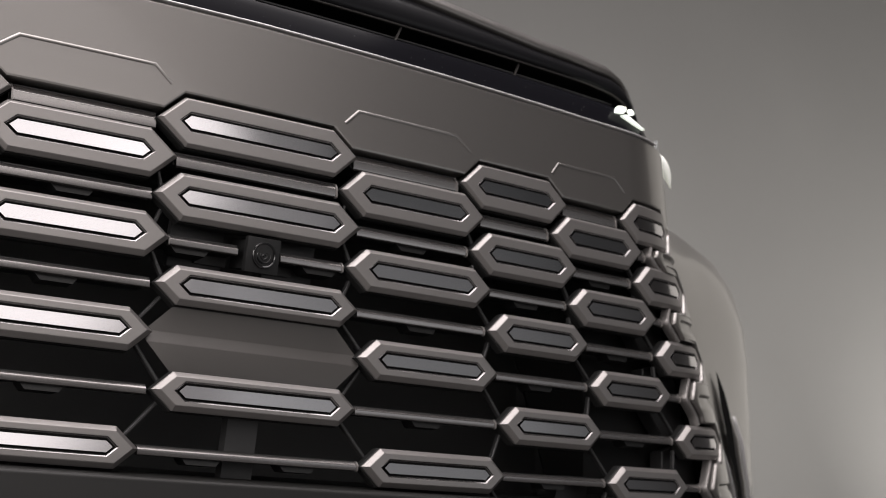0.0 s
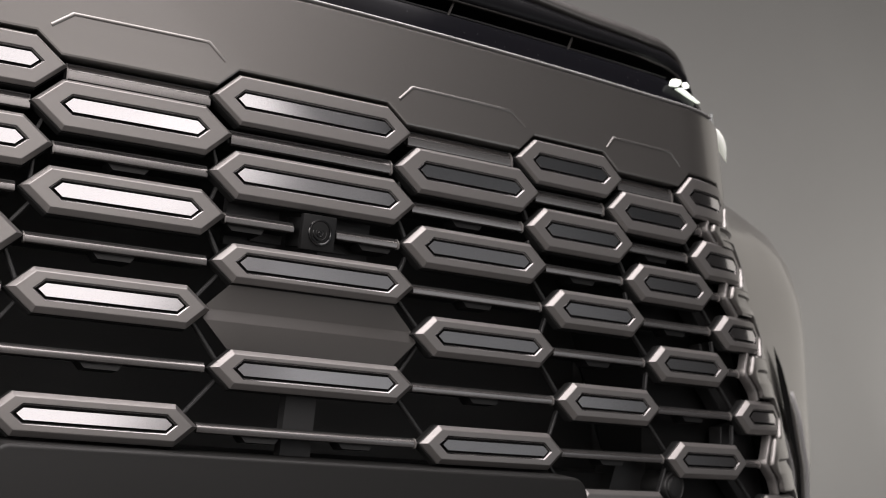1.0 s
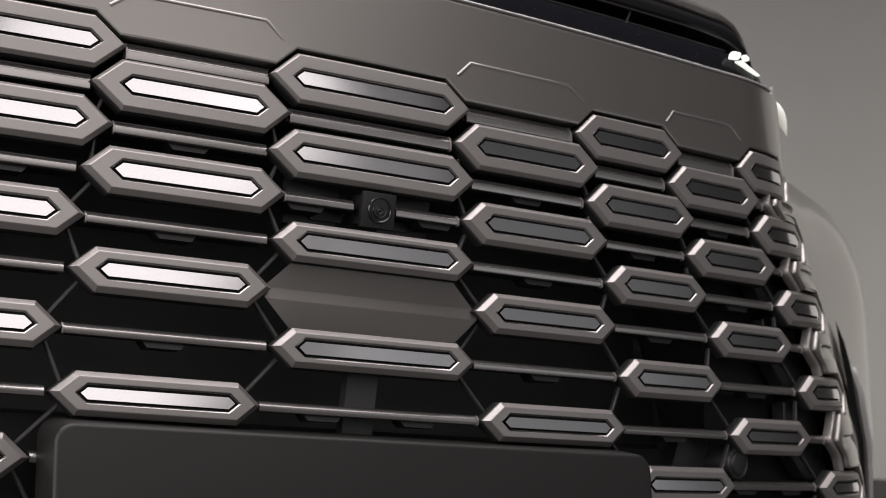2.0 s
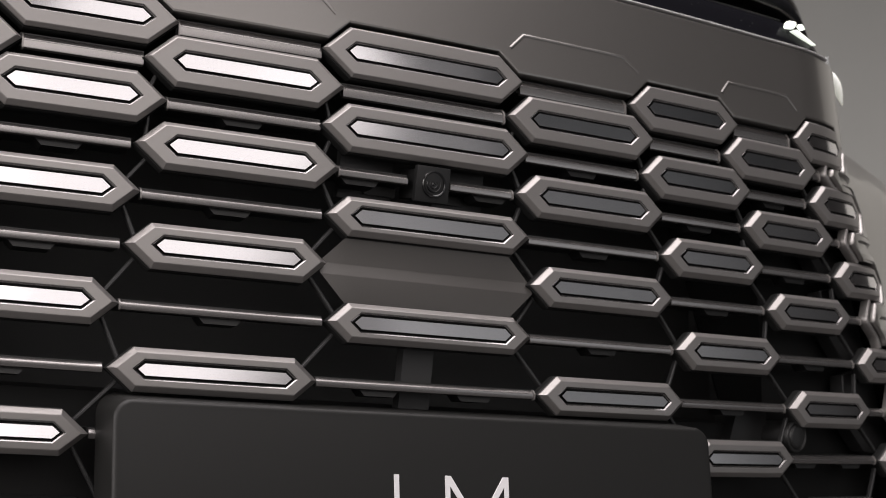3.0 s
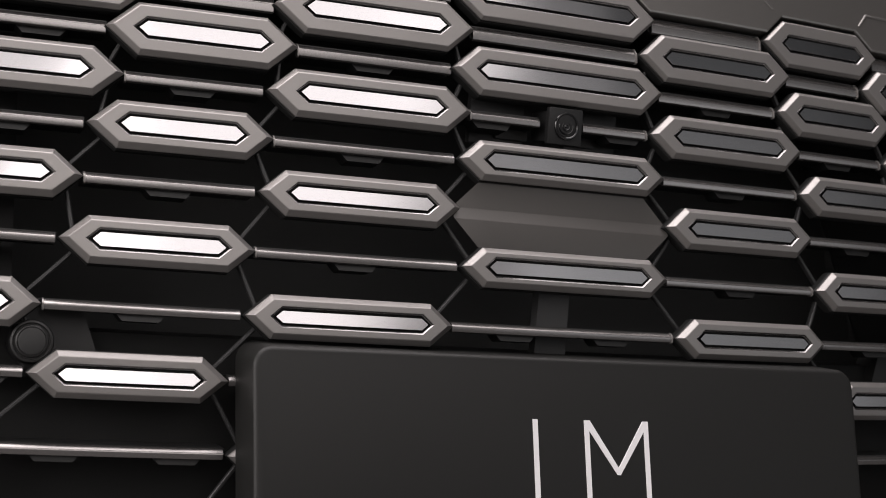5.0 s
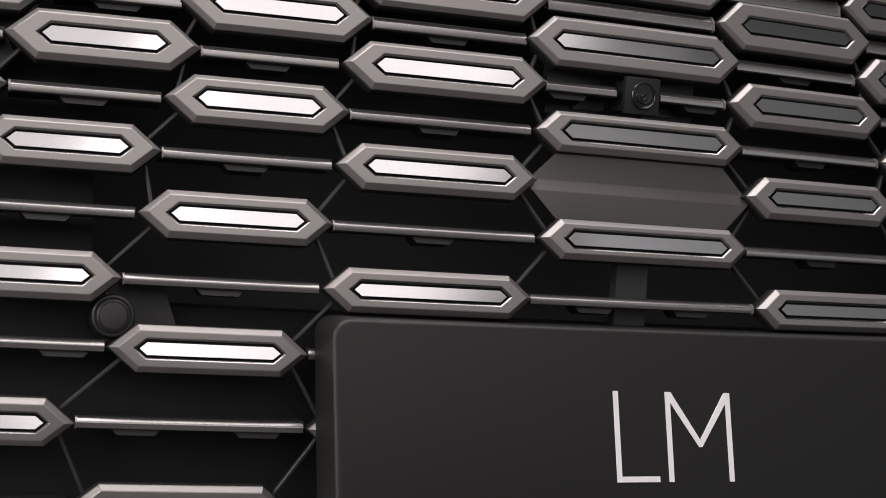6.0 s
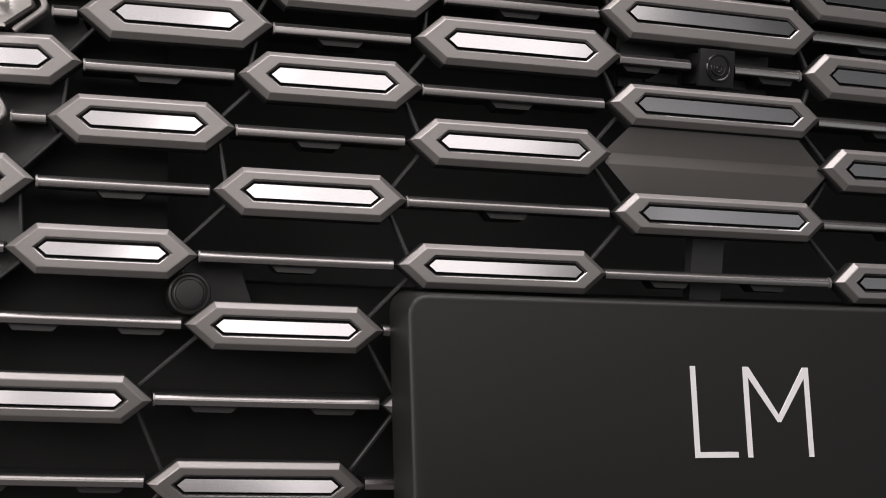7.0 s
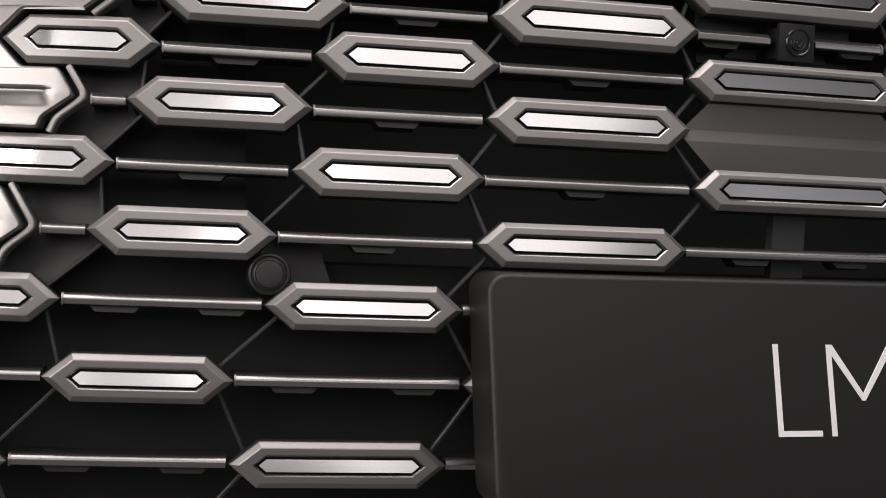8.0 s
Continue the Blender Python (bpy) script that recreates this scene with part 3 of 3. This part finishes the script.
# parking sensors
for side in (1, -1):
    bm = bmesh.new()
    s = 0.345 if side > 0 else -0.334
    p = at(s, -0.1272, -0.008)
    n = at(s, -0.1272, 0.01) - p
    disc(bm, p, n, [(0.0123, -0.03), (0.0123, 0.001), (0.0117, 0.0022), (0.0106, 0.0026), (0.0098, 0.0018), (0.0095, 0.0018), (0.0090, 0.0030), (0.0082, 0.0034), (0.0079, 0.0030), (0.0076, 0.0034), (0.0060, 0.0037)])
    part("parking_sensor", bm, TAB, car, "round black parking sensor", smooth=False)
    bm = bmesh.new()
    f = [(0.338, -0.100), (0.306, -0.100), (0.290, -0.148), (0.338, -0.148)]
    rings(bm, [[at(side * s, z, -0.05) for s, z in f], [at(side * s, z, -0.030) for s, z in f]])
    part("sensor_bracket", bm, BLACK, car)

# number plate with two letters, on a plane that leans back
LEAN = 0.245


def leaned(bm):
    for v in bm.verts:
        v.co.y += LEAN * (v.co.z + 0.159)
    return bm


def slab(half, low, top, y0, y1, corner, edge):
    bm = box((-half, y0, low), (half, y1, top))
    v = [e for e in bm.edges if abs(e.verts[0].co.y - e.verts[1].co.y) > 0.0001]
    bmesh.ops.bevel(bm, geom=v, offset=corner, segments=8, affect="EDGES", profile=0.5)
    front = [e for e in bm.edges if all(abs(q.co.y - y0) < 1e-5 for q in e.verts)]
    bmesh.ops.bevel(bm, geom=front, offset=edge, segments=4, affect="EDGES", profile=0.5)
    return leaned(bm)


plate = part("number_plate", slab(0.2178, -0.252, -0.1213, -0.0455, -0.0130, 0.012, 0.0026), PLATE, car, "matt black show plate with two white letters")


def letter(strokes):
    bm = bmesh.new()
    for poly in strokes:
        rings(bm, [[Vector((x, -0.0454, z)) for x, z in poly], [Vector((x, -0.0461, z)) for x, z in poly]])
    part("letter", leaned(bm), WHITE, plate, "thin white letter")


T, ZT, ZL = 0.0034, -0.1586, -0.2121  # stroke, top and foot of the letters
letter([[(-0.0377, ZT), (-0.0377 + T, ZT), (-0.0377 + T, ZL + T * 0.95), (-0.0077, ZL + T * 0.95), (-0.0077, ZL), (-0.0377, ZL)]])
letter([[(-0.0009, ZT), (0.0032, ZT), (0.0230, -0.1872), (0.0424, ZT), (0.0465, ZT), (0.0465, ZL), (0.0465 - T, ZL), (0.0465 - T, ZT - 0.0062), (0.0241, -0.1914), (0.0219, -0.1914), (-0.0009 + T, ZT - 0.0062), (-0.0009 + T, ZL), (-0.0009, ZL)]])

# ---------------------------------------------------------------- upper slit, bonnet, corner and lamps
def cap(s):
    """How far the bonnet edge comes down towards the corner."""
    table = ((0.0, 1.0), (0.345, 1.0), (0.378, 0.95), (0.402, 0.84), (0.415, 0.66), (0.425, 0.35), (0.437, 0.03), (0.6, 0.0))
    for (a, p), (b, q) in zip(table, table[1:]):
        if a <= s <= b:
            return p + (q - p) * (s - a) / (b - a)
    return 0.0


def lift(s, z):
    """The band follows the crown of the panel; the lip and the bonnet rise towards the middle of the car."""
    low = panel_top(s) - 0.1896
    table = ((0.0, 0.016), (0.15, 0.0058), (0.22, 0.0007), (0.285, -0.0035), (0.357, -0.0048), (0.395, -0.0015), (0.6, 0.0))
    high = 0.0
    for (a, p), (b, q) in zip(table, table[1:]):
        if a <= abs(s) <= b:
            high = p + (q - p) * (abs(s) - a) / (b - a)
    if z < 0.212:
        return low * max(0.0, (0.212 - z) / 0.0216)
    return high * min(1.0, max(0.0, (z - 0.230) / 0.0170))


def front_row(z, w, s_end=0.438, n=90, capped=True):
    row = []
    for i in range(n + 1):
        s = -s_end + 2 * s_end * i / n
        k = cap(abs(s)) if capped else 1.0
        row.append(at(s, 0.1905 + (z - 0.1905) * k + lift(s, z) * k + (panel_top(s) - 0.1896) * (1 - k), w))
    return row


# thin bright edge and gloss black band over the painted panel
bm = bmesh.new()
sheet(bm, [front_row(0.1903, -0.003, capped=False), front_row(0.1904, 0.0006, capped=False), front_row(0.1909, 0.0013, capped=False), front_row(0.1914, 0.0011, capped=False), front_row(0.1917, 0.0003, capped=False), front_row(0.1918, -0.003, capped=False)])
part("panel_edge_trim", bm, TRIM, car, "thin bright metal edge trim", smooth=False)
bm = bmesh.new()
sheet(bm, [front_row(0.1900, -0.006), front_row(0.1914, -0.0012), front_row(0.2050, -0.004), front_row(0.2116, -0.008), front_row(0.2124, -0.010), front_row(0.2126, -0.060), front_row(0.236, -0.066)])
part("upper_slit", bm, PIANO, car, "gloss black band and slit under the bonnet edge")
for s in (-0.253, -0.124, 0.004, 0.131, 0.258):
    bm = bmesh.new()
    f = [(s - 0.0010, 0.2150), (s + 0.0006, 0.2150), (s + 0.0086, 0.2290), (s + 0.0070, 0.2290)]
    rings(bm, [[at(q, z, -0.018) for q, z in f], [at(q, z, -0.0165) for q, z in f]])
    part("slit_rib", bm, COVER, car)
bm = bmesh.new()
rings(bm, [[at(-0.39 + 0.78 * i / 60, z, w) for z, w in ((0.2200, -0.055), (0.2200, -0.020), (0.2208, -0.0195), (0.2212, -0.055))] for i in range(61)], cap_first=True)
part("slit_slat", bm, GREY_PLASTIC, car)

# gloss black lip of the bonnet, then the painted bonnet
bm = bmesh.new()
sheet(bm, [front_row(0.2360, -0.064), front_row(0.2315, -0.040), front_row(0.2289, -0.016), front_row(0.2284, -0.0128), front_row(0.2302, -0.0104), front_row(0.2340, -0.0092), front_row(0.2400, -0.0100), front_row(0.2466, -0.0135), front_row(0.2480, -0.020)])
part("bonnet_lip", bm, LIP, car, "rounded gloss black lip under the bonnet edge", smooth=True)
# Strip added to draw the highlight along the lip's lower edge.
bm = bmesh.new()
sheet(bm, [front_row(0.2280, -0.0150), front_row(0.2277, -0.0138), front_row(0.2280, -0.0126), front_row(0.2286, -0.0124), front_row(0.2290, -0.0130)])
part("lip_highlight", bm, COVER, car, "thin satin bead along the lip", smooth=True)
bm = bmesh.new()
rows = [front_row(0.2474, -0.022), front_row(0.2480, -0.0125), front_row(0.2495, -0.0105), front_row(0.2540, -0.0120), front_row(0.2600, -0.0160), front_row(0.2645, -0.0250), front_row(0.2680, -0.040)]
for k in range(1, 9):
    rows.append([p + Vector((p.x * min(0.17 * k, 1.1), 0.10 * k, 0.014 * k ** 0.8)) for p in rows[6]])
sheet(bm, rows)
part("bonnet", bm, PAINT, car, "painted metallic bonnet with a rounded edge", smooth=True)


# bumper corner and wing: a plan line with an upright flank and a rounded shoulder
PLAN = ((0.508, 0.128), (0.520, 0.140), (0.550, 0.160), (0.600, 0.189), (0.703, 0.253), (0.805, 0.321), (0.887, 0.390), (0.934, 0.467), (0.951, 0.560), (0.955, 0.700), (0.955, 0.900), (0.955, 1.050))


def plan(u):
    u = min(max(u, 0), len(PLAN) - 1.0001)
    i = int(u)
    p = [Vector((*PLAN[min(max(j, 0), len(PLAN) - 1)], 0)) for j in (i - 1, i, i + 1, i + 2)]
    t = u - i
    return 0.5 * ((2 * p[1]) + (p[2] - p[0]) * t + (2 * p[0] - 5 * p[1] + 4 * p[2] - p[3]) * t * t + (3 * p[1] - p[0] - 3 * p[2] + p[3]) * t ** 3)


SECTION = ((-0.40, -0.006), (-0.30, -0.018), (-0.20, -0.020), (-0.12, -0.016), (-0.04, -0.004), (0.02, 0.005), (0.06, 0.014), (0.10, 0.031), (0.13, 0.055), (0.152, 0.088), (0.165, 0.125), (0.174, 0.17), (0.180, 0.24))


def flank(u, z, inset):
    d = (plan(u + 0.05) - plan(u - 0.05)).normalized()
    n = Vector((d.y, -d.x, 0))
    k = min(1.0, 0.25 + u / 5)
    lean = 0.27 * (0.02 - z) * max(0.0, 1 - u / 4)
    return plan(u) - n * inset * k + Vector((lean, 0, z))


VENT_IN = ((0.0, 3.58), (0.035, 3.70), (0.08, 3.98), (0.13, 4.42), (0.25, 4.9))
VENT_OUT = ((0.0, 3.59), (0.022, 3.90), (0.046, 4.12), (0.084, 4.28), (0.135, 4.55), (0.25, 5.0))


def between(table, z):
    for (a, p), (b, q) in zip(table, table[1:]):
        if a <= -z <= b + 1e-9:
            return p + (q - p) * (-z - a) / (b - a)
    return table[-1][1]


def on_wing(side, u, z, proud):
    inset = SECTION[0][1]
    for (a, p), (b, q) in zip(SECTION, SECTION[1:]):
        if a <= z <= b:
            inset = p + (q - p) * (z - a) / (b - a)
    v = flank(u, z, inset - proud)
    return Vector((side * v.x, v.y, v.z))


for side in (1, -1):
    bm = bmesh.new()
    m = 44
    sheet(bm, [[Vector((side * p.x, p.y, p.z)) for p in (flank(i / m * (len(PLAN) - 1), z, q) for i in range(m + 1))] for z, q in SECTION])
    part("wing", bm, PAINT, car, "painted metallic bumper corner and wing", smooth=True)
    # dark upright vent in the bumper corner
    bm = bmesh.new()
    grid = []
    for k in range(26):
        z = -0.25 * k / 25
        a, b = between(VENT_IN, z), between(VENT_OUT, z)
        grid.append([on_wing(side, a + (b - a) * i / 6, z, 0.004) for i in range(7)])
    sheet(bm, grid)
    part("corner_vent", bm, VENT, car, "dark upright vent in the bumper corner")
    for edge, first, shift, width, proud, mat in ((VENT_IN, 0.076, -0.24, 0.06, 0.005, TRIM), (VENT_OUT, 0.042, 0.02, 0.13, 0.006, PAINT), (VENT_OUT, 0.044, 0.24, 0.12, 0.007, TRIM)):
        bm = bmesh.new()
        loops = []
        for k in range(25):
            z = -first - (0.25 - first) * k / 24
            u, grow = between(edge, z) + shift, min(1.0, 0.25 + 0.25 * k)
            loops.append([on_wing(side, u + width * f, z, w * grow) for f, w in ((0.0, -0.002), (0.08, proud * 0.7), (0.25, proud * 0.95), (0.5, proud), (0.75, proud * 0.95), (0.92, proud * 0.7), (1.0, -0.002))])
        rings(bm, loops, cap_first=True)
        part("vent_trim", bm, mat, car, "slim upright trim of the vent", smooth=True)

    # lamps
    def lamp(name, pts, depth, mat, label):
        bm = bmesh.new()
        a = [Vector((side * p.x, p.y, p.z)) for p in pts]
        mid = sum(a, Vector()) / len(a)
        rings(bm, [[p + Vector((0, 0.004, 0)) for p in a], a, [mid + (p - mid) * 0.7 + Vector((0, -depth, 0)) for p in a]])
        return part(name, bm, mat, car, label)

    lamp("daytime_lamp", [at(s, z, 0.001) for s, z in ((0.3652, 0.2014), (0.3672, 0.2058), (0.3712, 0.2086), (0.3786, 0.2090), (0.3792, 0.2064), (0.3735, 0.2020))], 0.001, LED, "small bright white lamp")
    lamp("side_lamp", [at(s, z, 0.001) for s, z in ((0.3838, 0.2062), (0.3866, 0.2088), (0.3892, 0.2080), (0.3908, 0.2050), (0.3868, 0.2034))], 0.0008, LED, "small bright white lamp")
    lamp("lamp_streak", [at(s, z, 0.001) for s, z in ((0.3722, 0.2002), (0.3790, 0.2024), (0.4085, 0.1950), (0.4072, 0.1944), (0.3900, 0.1962))], 0.0006, LED, "slim bright white lamp strip")
    p0 = Vector((0.474, 0.146, 0.0))
    body = lamp("headlight", [p0 + Vector((x, y, z)) for x, y, z in ((-0.02, -0.02, 0.196), (0.004, 0.006, 0.192), (0.020, 0.022, 0.170), (0.026, 0.028, 0.125), (0.0, 0.0, 0.115), (-0.03, -0.03, 0.16))], 0.004, LENS, "clear headlight at the corner")
    bm = bmesh.new()
    mid = Vector((side * 0.4995, 0.160, 0.177))
    loops = []
    for k in range(11):
        f = k / 10
        r, dz = max(0.04, math.sin(math.pi * f ** 0.72)), 0.0150 * (2 * f - 1)
        loops.append([mid + Vector((side * (0.0054 * r * math.cos(a) + 0.62 * dz), 0.005 * r * math.sin(a), -dz)) for a in [math.pi * j / 8 for j in range(16)]])
    rings(bm, loops, cap_first=True)
    part("led", bm, SOFT_LED, body, "glowing white lamp element", smooth=True)

# lower bumper down to the skirt, and the front wheels
bm = bmesh.new()
rows = []
for z, w in ((-0.268, -0.030), (-0.270, 0.004), (-0.285, 0.010), (-0.34, 0.012), (-0.40, 0.004), (-0.46, -0.02), (-0.52, -0.06)):
    rows.append([at(-0.50 + 1.0 * i / 40, -0.27, w) + Vector((0, 0, z + 0.27)) for i in range(41)])
sheet(bm, rows)
part("lower_bumper", bm, PAINT, car, "painted metallic lower bumper", smooth=True)


def wheel(side):
    c = Vector((side * 0.80, 0.86, 0.345 - GROUND))
    bm = bmesh.new()
    disc(bm, c, (1, 0, 0), [(0.21, -0.11), (0.30, -0.115), (0.335, -0.10), (0.345, -0.06), (0.345, 0.06), (0.335, 0.10), (0.30, 0.115), (0.21, 0.11)], 48)
    w = part("wheel", bm, RUBBER, car, "black tyre on the studio floor", smooth=False)
    bm = bmesh.new()
    disc(bm, c, (side, 0, 0), [(0.215, 0.06), (0.215, 0.112), (0.19, 0.105), (0.06, 0.085), (0.05, 0.10), (0.02, 0.10)], 40)
    part("rim", bm, RIM, w, "alloy wheel rim")


wheel(1)
wheel(-1)

# ---------------------------------------------------------------- studio
def room_part(name, lo, hi, mat, label, cat):
    bm = box(lo, hi)
    ob = part(name, bm, mat, None)
    return tagged(ob, label, cat, kind="structure")


room_part("floor", (-6, -6, -0.1), (10, 6, 0), FLOOR, "smooth grey studio floor", "floor")
room_part("wall_north", (-6, 6.0, 0), (10, 6.2, 5.4), BACK, "plain grey studio backdrop wall", "wall")
room_part("wall_south", (-6, -6.2, 0), (10, -6.0, 5.4), BACK, "plain grey studio wall", "wall")
room_part("wall_east", (10, -6, 0), (10.2, 6, 5.4), DARKENED_WALL, "plain dark grey studio wall", "wall")
room_part("wall_west", (-6.2, -6, 0), (-6, 6, 5.4), BACK, "plain grey studio wall", "wall")
room_part("ceiling", (-6, -6, 5.4), (10, 6, 5.5), CEIL, "dark studio ceiling", "ceiling")
